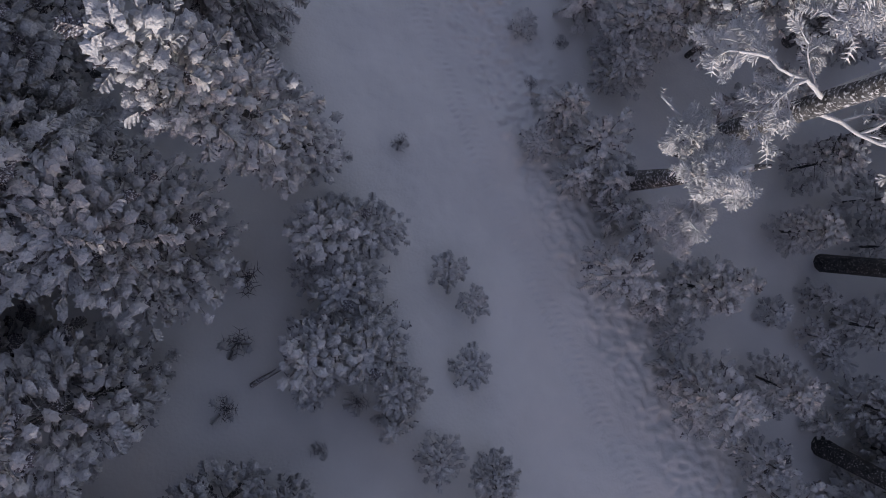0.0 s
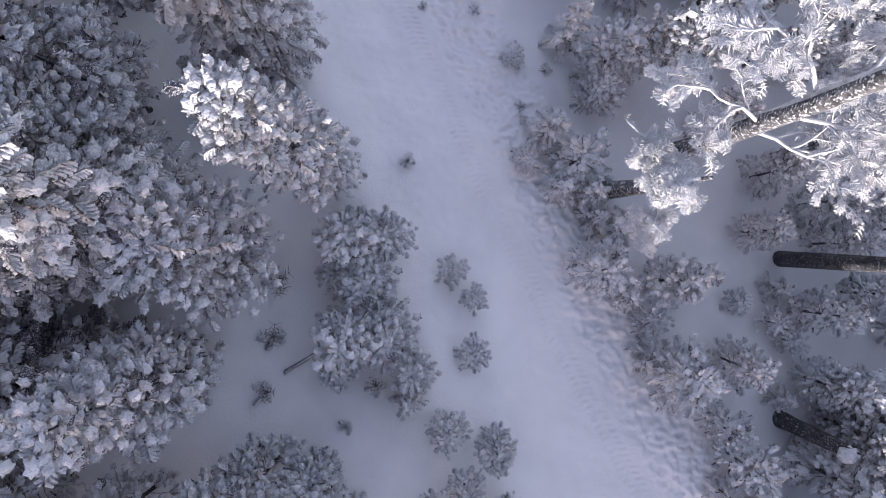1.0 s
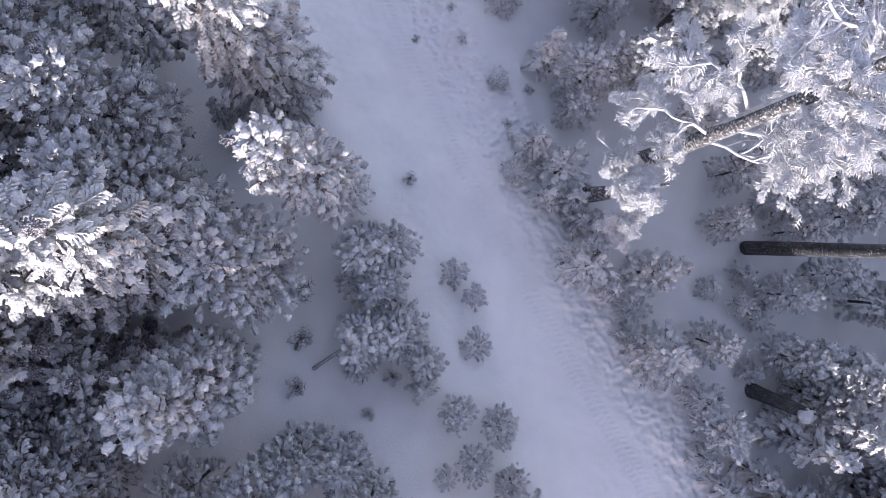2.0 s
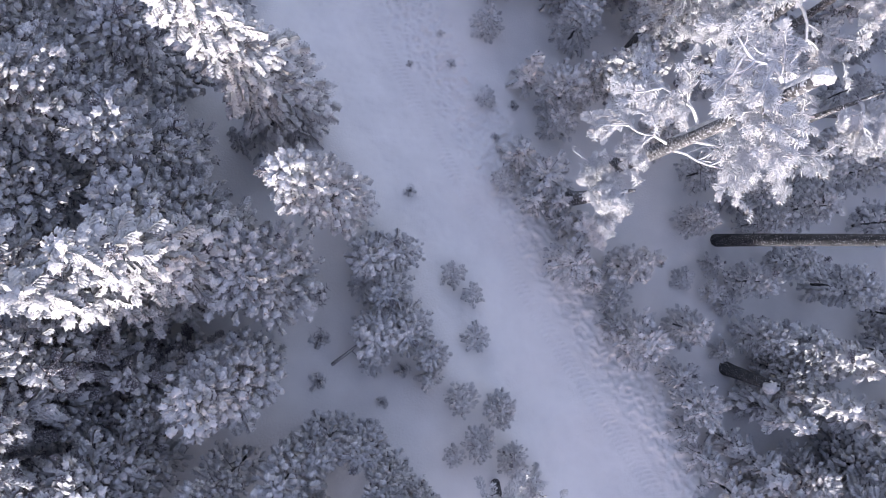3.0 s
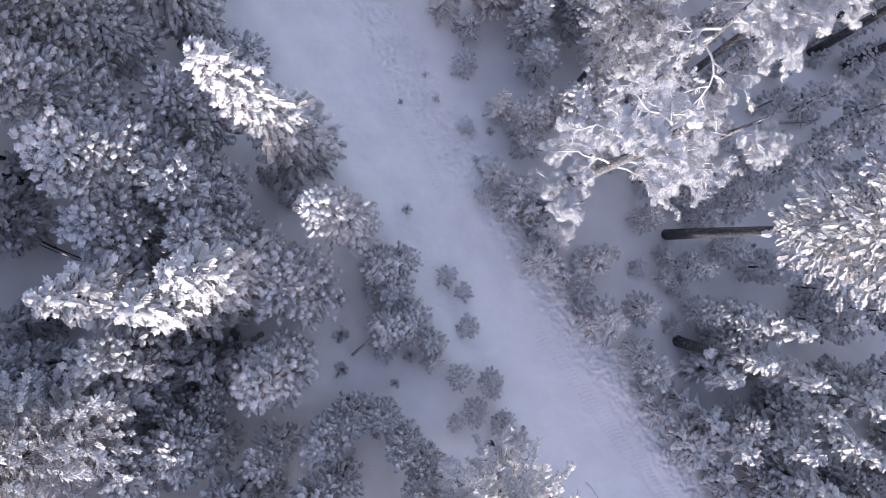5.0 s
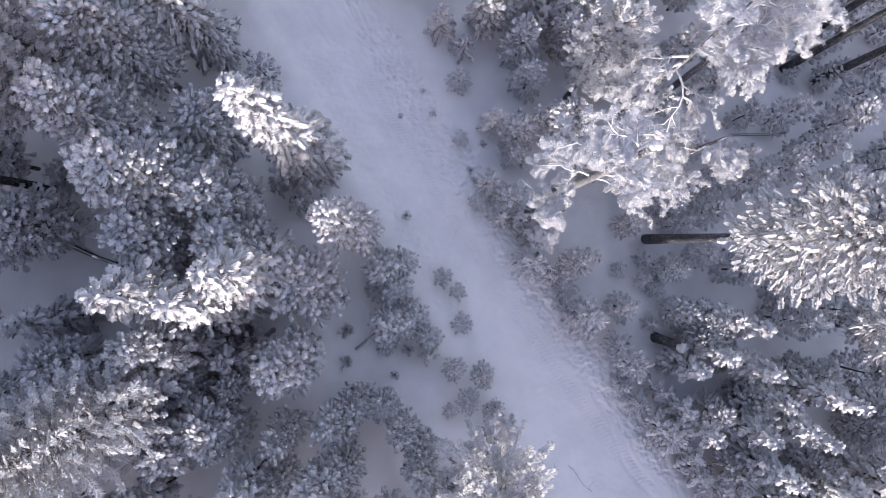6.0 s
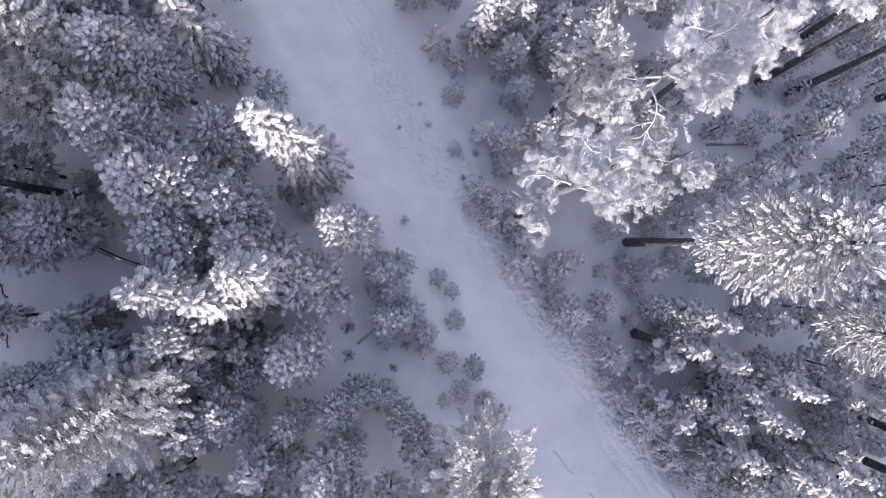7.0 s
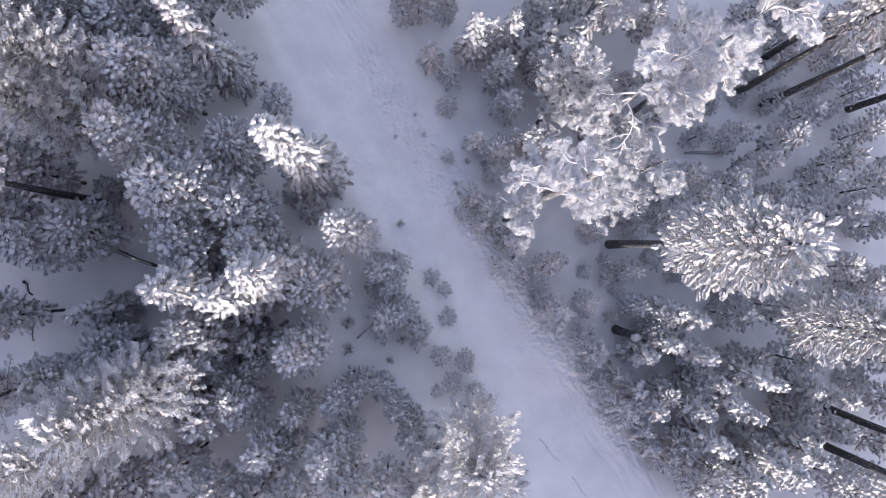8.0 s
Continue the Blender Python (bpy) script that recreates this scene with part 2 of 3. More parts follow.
rng = random.Random(7)
FRONDS = [fan(rng, 4, rng.uniform(0.46, 0.56), 0.10) for _ in range(6)] + [scallop(rng, 7, rng.uniform(0.34, 0.46), 0.15) for _ in range(9)]
PADS = [scallop(rng, rng.choice((6, 7, 8)), rng.uniform(0.34, 0.52), rng.uniform(0.12, 0.19)) for _ in range(16)] + [fan(rng, 3, 0.58, 0.11) for _ in range(7)]
SKIRTS = [skirt(rng, 5, 0.42) for _ in range(6)]
PUFFS = [puff(rng) for _ in range(6)]
FEATHERS = [frond(rng, 4, 0.36, 0.07, 0.082) for _ in range(6)]
FERNS = [frond(rng, 5, 0.46, 0.05, 0.058) for _ in range(6)]
COMBS = [comb(rng, 3, 0.34, 0.028) for _ in range(4)]
CORALS = [comb(rng, 3, 0.50, 0.07) for _ in range(5)]


class Heap:
    """Gathers copies of pieces into one mesh."""

    def __init__(self):
        self.verts, self.tris, self.n = [], [], 0

    def raw(self, v, t):
        self.verts.append(v)
        self.tris.append(t + self.n)
        self.n += len(v)

    def put(self, piece, at, az, pitch, roll, size, flat=1.0):
        """A piece whose +x points to the azimuth az and rises by pitch."""
        v, t = piece
        ca, sa, cp, sp, cr, sr = math.cos(az), math.sin(az), math.cos(pitch), math.sin(pitch), math.cos(roll), math.sin(roll)
        turn = np.array([[ca, -sa, 0], [sa, ca, 0], [0, 0, 1]]) @ np.array([[cp, 0, -sp], [0, 1, 0], [sp, 0, cp]]) @ np.array([[1, 0, 0], [0, cr, -sr], [0, sr, cr]])
        self.raw((v * (size, size, size * flat)) @ turn.T + at, t)

    def mesh(self, name, mat, flat=False):
        if not self.verts:
            return None
        return mesh_of(name, np.concatenate(self.verts), np.concatenate(self.tris), [mat], flat=flat)


def trunk_path(rng, h, lean, n=7):
    k = np.linspace(0, 1, n)
    bow = rng.uniform(-.012, .012) * h, rng.uniform(-.012, .012) * h
    return np.stack([lean[0] * k + bow[0] * np.sin(k * 3.1), lean[1] * k + bow[1] * np.sin(k * 3.1), h * k - 0.25 * (k == 0)], 1)


def along(path, f):
    g = min(max(f, 0.0), 1.0) * (len(path) - 1)
    i = min(int(g), len(path) - 2)
    return path[i] * (1 - (g - i)) + path[i + 1] * (g - i)


def fir_profile(f):
    return 0.10 + 0.95 * (1 - f) ** 0.85 * min(1.0, 0.55 + 3.5 * f)


def round_profile(f):
    return 0.10 + 0.92 * math.sqrt(max(0.0, 1 - f ** 2.3)) * min(1.0, 0.5 + 1.8 * f)


HABITS = {   # pieces, whorl spacing, boughs a whorl, rise at foot and top, droop, plume half-width, clump length, share of bough laden
    "fir": (FRONDS, 0.44, 3.2, (-0.10, 0.45), 0.34, 0.20, 0.40, 0.72),
    "round": (PADS, 0.52, 2.5, (-0.02, 0.70), 0.24, 0.27, 0.315, 0.46),
    "pine": (FRONDS[:6] + FEATHERS[:4], 0.50, 2.6, (0.0, 0.65), 0.20, 0.27, 0.32, 0.60),
    "feather": (FEATHERS, 0.36, 3.4, (-0.05, 0.70), 0.22, 0.16, 0.36, 0.60),
}


def conifer(seed, h, r, bare=0.1, shape="fir", lean=(0, 0), size=1.0, thin=1.0, leaf=NEEDLES, snowy=0.99):
    """Meshes of a snow-laden conifer: trunk, branches, needles, snow. Each bough carries a plume of overlapping clumps."""
    rng = random.Random(seed)
    path = trunk_path(rng, h, lean)
    thick = 0.0135 * h + 0.012
    k = np.linspace(1, 0.12, len(path))
    trunk, boughs, needles, snow = Heap(), Heap(), Heap(), Heap()
    trunk.raw(*ring_tube(path, thick * k, 9))
    profile = fir_profile if shape == "fir" else round_profile
    pieces, step, many, (low, high), droop, plume, clump, laden_share = HABITS[shape]
    lift = 0.45 if shape == "feather" else 0.12
    z = bare * h
    while z < h * 0.985:
        f = (z - bare * h) / (h - bare * h)
        reach = r * profile(f)
        n = max(4, int((3 + reach * many) * thin))
        start = rng.uniform(0, 6.28)
        for j in range(n):
            az = start + 6.283 * j / n + rng.uniform(-.3, .3)
            long = reach * rng.uniform(0.66, 1.14)
            rise = low + (high - low) * f + rng.uniform(-.08, .08)
            root = along(path, z / h + rng.uniform(-.02, .02))
            way = np.array((math.cos(az), math.sin(az), 0.0))
            side = np.array((-way[1], way[0], 0.0))

            def at(s):
                return root + way * (long * s) + np.array((0, 0, long * (rise * s - droop * s * s)))
            if long > 0.6:
                boughs.raw(*ring_tube([at(s) for s in (0, 0.5, 1.0)], np.array((0.022, 0.016, 0.005)) * (0.6 + 0.25 * long), 3))
            unit = size * clump
            inner = laden_share if f < 0.6 else 0.85
            rows = max(1, int(round(long * inner / (unit * 0.60))))
            for i in range(rows + 1):
                s = 1.0 - inner * i / rows
                slope = math.atan2(rise - 2 * droop * s, 1.0)
                half = size * plume * (0.25 + 1.0 * math.sin(min(1.0, 1.25 * i / max(rows, 2)) * 1.9)) * min(1.0, long / 0.8)
                across = 1 if i == 0 else max(1, int(round(2.0 * half / (unit * 0.70))))
                for m in range(across):
                    u = 0.0 if across == 1 else 2.0 * m / (across - 1) - 1.0
                    u += rng.uniform(-.25, .25)
                    span = unit * rng.uniform(0.72, 1.25)
                    pos = at(s) + side * (u * half) - way * (span * 0.45) + np.array((0, 0, 0.03 - 0.22 * u * u * half + rng.uniform(-.02, .03)))
                    turn, roll = 0.75 * u + rng.uniform(-.3, .3), 0.35 * u + rng.uniform(-.2, .2)
                    laden = rng.random() < snowy
                    (snow if laden else needles).put(rng.choice(pieces), pos, az + turn, slope + lift + rng.uniform(-.16, .16), -roll, span)
                    if rng.random() < (0.48 if size < 0.6 else 0.26 if shape == "round" else 0.36):
                        under = rng.choice(COMBS) if shape == "feather" or rng.random() < 0.3 else rng.choice(SKIRTS)
                        needles.put(under, pos - np.array((0, 0, 0.06 * size)), az + turn + rng.uniform(-.2, .2), slope - 0.05, -roll, span * rng.uniform(0.95, 1.15))
        z += step * size ** 0.5 * rng.uniform(0.8, 1.2) * (1.0 if f < 0.7 else 0.62)
    tip = path[-1]
    for j in range(5):
        snow.put(rng.choice(pieces), tip - np.array((0, 0, 0.15)), 1.26 * j + rng.uniform(-.3, .3), rng.uniform(0.3, 1.1), 0, 0.34 * size)
    return [("trunk", trunk.mesh("trunk", BARK)), ("bough_frame", boughs.mesh("bough_frame", TWIG)),
            ("foliage", needles.mesh("foliage", leaf, True)), ("snow_load", snow.mesh("snow_load", SNOW))]


def birch_tree(seed, h, r, bare=0.45, lean=(0, 0), thick=0.22, broken=False, curl=False):
    """Meshes of a bare birch under rime: trunk, crooked limbs, fine rimed twigs, snow along the limbs. broken: its top has
    snapped and wears a cap of snow, and snow clings along the trunk; curl: one crooked bare bough reaches out below the crown."""
    rng = random.Random(seed)
    path = trunk_path(rng, h, lean, 9)
    trunk, rime, snow, finer = Heap(), Heap(), Heap(), Heap()
    girth = thick * np.array((1.25, 1.0, 0.9, 0.8, 0.68, 0.55, 0.42, 0.28, 0.12))
    if broken:
        girth[5:] = thick * np.array((0.62, 0.56, 0.5, 0.42))
    trunk.raw(*ring_tube(path, girth, 10))
    main, extra = [], []

    def limb(root, az, rise, long, thick, depth, limbs):
        pts, p, a, e = [root], root, az, rise
        n = 6 - depth
        for k in range(n):
            a += rng.uniform(-.34, .34)
            e += rng.uniform(-.28, .22)
            p = p + np.array((math.cos(a) * math.cos(e), math.sin(a) * math.cos(e), math.sin(e))) * long / n
            pts.append(p)
            if depth < 2 and k > 0:
                for _ in range(1 if k % 2 else 2 - depth):
                    limb(p, a + rng.choice((-1, 1)) * rng.uniform(0.5, 1.1), e + rng.uniform(-.3, .2), long * rng.uniform(0.4, 0.6), thick * 0.55, depth + 1, limbs)
            if depth >= 1:
                for _ in range(2 if depth > 1 and rng.random() < 0.4 else 1):
                    rime.put(rng.choice(CORALS if rng.random() < 0.35 else FERNS), p, a + rng.uniform(-1.1, 1.1), 0.3 * e + rng.uniform(-.3, .15), rng.uniform(-.3, .3), rng.uniform(0.16, 0.32))
            if depth >= 1 and rng.random() < 0.45:
                snow.put(rng.choice(FERNS), p + np.array((0, 0, 0.02)), a + rng.uniform(-.8, .8), rng.uniform(-.4, .2), 0, rng.uniform(0.18, 0.32))
        (limbs if depth == 0 else finer).raw(*ring_tube(pts, thick * np.linspace(1, 0.3, len(pts)), 4))
    z = bare * h
    while z < h * 0.97:
        f = (z - bare * h) / (h - bare * h)
        main.append(Heap())
        limb(along(path, z / h), rng.uniform(0, 6.28), 0.30 + 0.5 * f, r * (1.05 - 0.45 * f) * rng.uniform(0.7, 1.1), 0.062, 0, main[-1])
        z += h * (1 - bare) / (3.5 + r * 1.6 + max(0.0, h - 11) * 0.7)
    if broken:
        strip, cap = Heap(), Heap()
        strip.raw(*ring_tube(path[4:] + girth[4:, None] * np.array((-0.35, 0.62, 0.0)), girth[4:] * np.array((0.3, 0.55, 0.45, 0.6, 0.7)), 7))
        for k in range(3):
            cap.put(PUFFS[k], path[-1] + np.array((0.07 * k - 0.07, 0.05 * (k % 2), 0.02)), k * 2.0, 0.15, 0, 0.15)
        extra = [("snow_strip", strip.mesh("snow_strip", SNOW)), ("snow_cap", cap.mesh("snow_cap", SNOW))]
    if curl:
        bough = Heap()
        bough.raw(*ring_tube([(0.1, -0.3, 4.7), (-0.1, 0.1, 4.95), (-0.22, 0.5, 5.05), (-0.5, 0.78, 5.0), (-0.8, 1.0, 5.15)], np.array((0.05, 0.042, 0.035, 0.03, 0.022)), 6))
        for q in ((-0.22, 0.5, 5.05), (-0.62, 0.86, 5.05), (-0.8, 1.0, 5.15)):
            bough.put(CORALS[0], np.array(q), 2.2 + q[0], 0.3, 0, 0.2)
        extra = [("crooked_bough", bough.mesh("crooked_bough", RIME))]
    return [("trunk", trunk.mesh("trunk", RIMED_BARK))] + extra + [("limb", m.mesh("limb", RIME)) for m in main] + [
        ("branch_frame", finer.mesh("branch_frame", RIME)), ("twig_crown", rime.mesh("twig_crown", RIME)), ("snow_load", snow.mesh("snow_load", SNOW))]


def seedling(seed, h, r):
    """Meshes of a seedling that just shows above the snow."""
    rng = random.Random(seed)
    needles, snow = Heap(), Heap()
    for j in range(11):
        az, up = 6.283 * j / 11 + rng.uniform(-.25, .25), rng.uniform(0.15, 0.9)
        needles.put(rng.choice(COMBS), np.array((0, 0, 0.02 + 0.25 * h * rng.random())), az, up, rng.uniform(-.4, .4), r * rng.uniform(0.8, 1.2))
    for j in range(5):
        az = rng.uniform(0, 6.28)
        snow.put(rng.choice(FRONDS), np.array((0.3 * r * math.cos(az), 0.3 * r * math.sin(az), h * rng.uniform(0.35, 0.8))), az, 0.3, 0, r * rng.uniform(0.4, 0.6))
    return [("foliage", needles.mesh("foliage", NEEDLES, True)), ("snow_load", snow.mesh("snow_load", SNOW))]


def plant(name, parts, x, y, scale, turn, label, category, group=""):
    """Sets a tree of ready meshes on the snow."""
    root = new(name)
    root.empty_display_size = 0.3
    root.matrix_world = Matrix.LocRotScale((x, y, ground_at(x, y) - 0.03), Euler((0, 0, turn)), scale)
    for part_name, me in parts:
        if me:
            ob = new(part_name, me)
            ob.parent = root
            if part_name in ("snow_load", "foliage", "bough_frame", "branch_frame", "twig_crown", "bough_tier"):
                tagged(ob, kind="stuff")
    return tagged(root, label, category, group)


count = [0]


def fir(x, y, h, r, bare=0.08, label="tall spruce bowed under heavy snow on the slope", size=0.9, snowy=0.99):
    count[0] += 1
    plant("spruce", conifer(100 + count[0], h, r, bare, "fir", size=size, snowy=snowy), x, y, (1, 1, 1), 0, label, "tree", "spruces")


def pad(x, y, h, r, bare=0.25, label="round-crowned pine with thick cushions of snow", snowy=0.99, lean=(0, 0)):
    if h >= 4.9:
        count[0] += 1
        plant("snowy_pine", conifer(100 + count[0], h, r, bare, "round", size=0.80 if r < 1.2 else 0.86, snowy=snowy, lean=lean), x, y, (1, 1, 1), 0, label, "tree", "snow-laden pines")
    else:
        k = int(abs(x * 7.3 + y * 3.1)) % len(SMALL)
        plant("young_pine", SMALL[k], x, y, (r / 1.0, r / 1.0, h / 3.6), x * 2.7 + y, "young pine covered with clumps of snow", "tree", "young pines")


def bush(x, y, h, r, label="small fir sapling dusted with snow"):
    if r <= 0.5:
        k = int(abs(x * 9.7 + y * 5.3)) % len(SPRIGS)
        plant("fir_sapling", SPRIGS[k], x, y, (r / 0.42, r / 0.42, h / 1.0), x * 3.1 + y, label, "sapling", "fir saplings")
        return
    k = int(abs(x * 9.7 + y * 5.3)) % len(SAPLINGS)
    plant("fir_sapling", SAPLINGS[k], x, y, (r / 0.68, r / 0.68, h / 1.8), x * 3.1 + y, label, "sapling", "fir saplings")


def tiny(x, y, h, r):
    k = int(abs(x * 11.9 + y * 6.1)) % len(SEEDLINGS)
    plant("seedling", SEEDLINGS[k], x, y, (r / 0.35,) * 3, x * 1.7 + y, "tiny frosted seedling poking out of the snow", "seedling", "seedlings")


def feather(x, y, h, r, bare=0.25, snowy=0.99):
    count[0] += 1
    plant("rimed_larch", conifer(100 + count[0], h, r, bare, "feather", size=1.15, thin=0.9, leaf=PALE, snowy=snowy), x, y, (1, 1, 1), 0, "larch with dense fine twigs under thick rime", "tree", "rimed larches")


def birch(x, y, h, r, bare=0.45, lean=(0, 0), thick=0.22, broken=False, curl=False):
    count[0] += 1
    plant("rimed_birch", birch_tree(100 + count[0], h, r, bare, lean, thick, broken, curl), x, y, (1, 1, 1), 0,
          "leaning birch with a snapped, snow-capped top" if broken else "bare birch with crooked branches white with rime", "tree", "rimed birches")


def pine(x, y, h, r, bare=0.55, thin=1.0, lean=(0, 0)):
    count[0] += 1
    plant("tall_pine", conifer(100 + count[0], h, r, bare, "pine", size=0.74 if thin >= 1 else 0.95, thin=thin, lean=lean), x, y, (1, 1, 1), 0, "tall pine with long dark bare trunk and snowy crown", "tree", "tall pines")


def skirted_spruce(seed, h, r):
    """Meshes of a plainer spruce: trunk and drooping tiers of snowy boughs."""
    rng = random.Random(seed)
    trunk, tiers = Heap(), Heap()
    trunk.raw(*ring_tube(trunk_path(rng, h, (0, 0)), 0.2 * np.linspace(1, 0.1, 7), 7))
    n = 22
    for k in range(14):
        f = k / 14
        top, reach = h * (0.2 + 0.8 * f), r * (1.05 - 0.92 * f)
        verts = [(0, 0, top + 0.35)]
        for j in range(n):
            a, q = 2 * math.pi * j / n + f, reach * (rng.uniform(0.85, 1.15) if j % 2 else rng.uniform(0.55, 0.7))
            verts.append((q * math.cos(a), q * math.sin(a), top - 0.55 * q + rng.uniform(-.15, .15)))
        verts.append((0, 0, top - 0.15 * reach))
        tris = [(0, 1 + j, 1 + (j + 1) % n) for j in range(n)] + [(n + 1, 1 + (j + 1) % n, 1 + j) for j in range(n)]
        tiers.raw(np.array(verts), np.array(tris))
    return [("trunk", trunk.mesh("trunk", BARK)), ("bough_tier", tiers.mesh("bough_tier", SNOW))]


FAR_TREES = [skirted_spruce(80 + k, 12.0, 2.5) for k in range(3)]
SMALL = [conifer(20 + k, 3.6, 1.0, 0.05, "round", size=0.80, thin=0.66, leaf=PALE) for k in range(7)]
SAPLINGS = [conifer(40 + k, 1.8, 0.68, 0.04, "fir" if k % 2 else "round", size=0.5 if k % 2 else 0.54, thin=1.15, leaf=PALE) for k in range(8)]
SPRIGS = [conifer(50 + k, 1.0, 0.42, 0.02, "round", size=0.42, thin=3.0, leaf=PALE) for k in range(4)]
SEEDLINGS = [seedling(60 + k, 0.4, 0.35) for k in range(4)]


def snag(x, y, h, thick, lean):
    """A broken dead trunk with a splintered, snow-capped end."""
    rng = random.Random(int(x * 31 + y * 7))
    path = np.array([(lean[0] * k, lean[1] * k, h * k - 0.2 * (k == 0)) for k in np.linspace(0, 1, 6)])
    trunk, cap = Heap(), Heap()
    trunk.raw(*ring_tube(path, thick * np.array((1.3, 1.05, 1.0, 0.95, 0.9, 0.8)), 11))
    for k in range(6):
        a = k * 1.05
        trunk.raw(*spike(path[-1] + thick * 0.6 * np.array((math.cos(a), math.sin(a), -0.2)), path[-1] + np.array((thick * 0.8 * math.cos(a), thick * 0.8 * math.sin(a), rng.uniform(0.1, 0.45))), 0.06))
    for k in range(3):
        cap.put(PUFFS[k], path[-1] + np.array((0.10 * k - 0.05, 0.07 * (k % 2) - 0.1, 0.08)), k * 1.3, 0.1, 0, 0.24 - 0.04 * k)
    plant("dead_snag", [("trunk", trunk.mesh("trunk", BARK)), ("snow_cap", cap.mesh("snow_cap", SNOW))], x, y, (1, 1, 1), 0,
          "dark broken dead trunk with a cap of snow", "dead tree")


def fallen(ends, thick, name="fallen_log", label="dark fallen log half sunk in the snow", category="log", lift=(0.0, 0.0), mat=BARK, stubs=3):
    """A log or branch lying between two points, with the stubs of its side branches."""
    (x0, y0), (x1, y1) = ends
    rng = random.Random(int(x0 * 17 + y0 * 5))
    k = np.linspace(0, 1, 7)
    path = np.stack([x0 + (x1 - x0) * k + 0.04 * np.sin(k * 7), y0 + (y1 - y0) * k + 0.06 * np.sin(k * 5 + 1), np.zeros(7)], 1)
    path[:, 2] = height(path[:, 0], path[:, 1]) + thick * 0.45 + lift[0] * (1 - k) + lift[1] * k
    wood, snow = Heap(), Heap()
    wood.raw(*ring_tube(path, thick * np.linspace(1, 0.65, 7), 8))
    for _ in range(stubs):
        p = along(path, rng.uniform(0.15, 0.9))
        wood.raw(*spike(p, p + np.array((rng.uniform(-.5, .5), rng.uniform(-.5, .5), rng.uniform(0.05, 0.3))), thick * 0.35))
    crest = path + np.array((0, 0, thick * 0.7))
    snow.raw(*ring_tube(crest[1:-1], thick * np.array((0.2, 0.45, 0.3, 0.5, 0.25)), 6))
    root = new(name)
    root.empty_display_size = 0.2
    root.location = path[0]
    for part_name, heap, m in (("log_body", wood, mat), ("snow_cap", snow, SNOW)):
        ob = new(part_name, heap.mesh(part_name, m))
        ob.data.transform(Matrix.Translation(-Vector(path[0])))
        ob.parent = root
    tagged(root, label, category)


# ---------------------------------------------------------------- the wood
# snowy=0.93 on northern trees: fewer snow clumps, partly painting in the dimmer skylight
birch(6.63, 2.87, 13.3, 2.00, 0.42, (0.0, -0.45), 0.30, broken=True)
birch(11.20, 2.95, 9.8, 1.50, 0.45)
birch(4.80, 1.80, 6.8, 0.95, 0.66, (0.3, -0.5), 0.26, curl=True)
birch(14.20, 7.45, 16.5, 2.30, 0.5, (0, 0), 0.17)
birch(10.40, 6.25, 15.0, 2.20, 0.55, (0, 0), 0.16)
birch(10.80, 12.00, 13.0, 2.20, 0.4)
pine(10.56, -0.38, 18.4, 2.00, 0.62, 1.15, (0.0, -0.7))
pine(18.62, -6.00, 12.5, 1.90, 0.28)
pine(21.90, 8.00, 18.0, 1.90, 0.6, 0.28)
pine(23.60, 7.00, 18.5, 1.90, 0.6, 0.28)
pine(30.40, 6.00, 18.0, 1.90, 0.6, 0.28)
pine(24.50, 10.10, 18.0, 1.90, 0.6, 0.28)
pine(19.55, -13.00, 17.0, 2.00, 0.6, 0.28)
pine(21.40, -11.75, 16.0, 2.00, 0.6, 0.28)
pine(-15.6, 6.0, 14.0, 2.0, 0.6, 0.5)
fir(-4.82, 5.75, 12.5, 1.85, 0.02)
fir(-9.70, 0.85, 9.4, 2.30)
fir(-6.75, 0.95, 9.8, 2.00)
fir(-8.30, 0.30, 8.4, 1.80)
fir(-8.20, 11.62, 11.0, 1.50, snowy=0.93)
fir(-14.15, 0.44, 5.5, 1.00)
fir(-10.79, -1.75, 6.0, 1.30, snowy=0.65)
fir(3.78, 6.47, 3.4, 0.70)
fir(2.13, 11.82, 3.6, 0.80)
fir(4.52, 12.14, 6.5, 1.10)
fir(6.68, 12.32, 6.2, 1.10, snowy=0.93)
fir(8.53, 11.47, 6.0, 1.10, snowy=0.93)
fir(12.65, -4.71, 6.0, 1.00)
fir(12.71, -6.58, 5.6, 1.00)
fir(10.16, -6.18, 4.2, 0.85)
fir(11.37, -5.78, 5.0, 0.80)
fir(15.01, -7.97, 7.0, 1.00)
fir(13.53, -8.88, 5.5, 0.90)
fir(14.40, -9.64, 5.2, 0.80)
fir(9.92, -8.80, 4.2, 0.90)
fir(12.05, -9.08, 5.0, 1.00)
fir(12.30, -10.60, 5.5, 1.10)
fir(14.93, -11.99, 6.8, 1.10)
fir(18.42, -9.49, 4.5, 0.90)
fir(23.08, -5.97, 5.0, 1.00)
fir(-10.20, -2.27, 6.0, 1.50, snowy=0.65)
fir(-9.44, -1.48, 5.5, 1.40, snowy=0.65)
fir(-8.37, -2.06, 4.0, 1.20, snowy=0.65)
fir(19.35, -9.90, 6.0, 1.00)
fir(16.79, -12.04, 6.0, 1.00)
fir(13.41, -12.05, 6.0, 1.00)
fir(16.76, 8.18, 5.0, 1.00, snowy=0.93)
fir(10.80, 11.52, 7.0, 1.20, snowy=0.93)
fir(13.34, -8.05, 5.0, 0.90)
fir(11.96, -4.34, 5.2, 0.90)
feather(7.90, 7.40, 11.5, 1.50, 0.4, snowy=0.9)
feather(-13.02, 10.04, 12.5, 1.99, snowy=0.93)
feather(-13.89, 8.59, 11.0, 1.65, snowy=0.93)
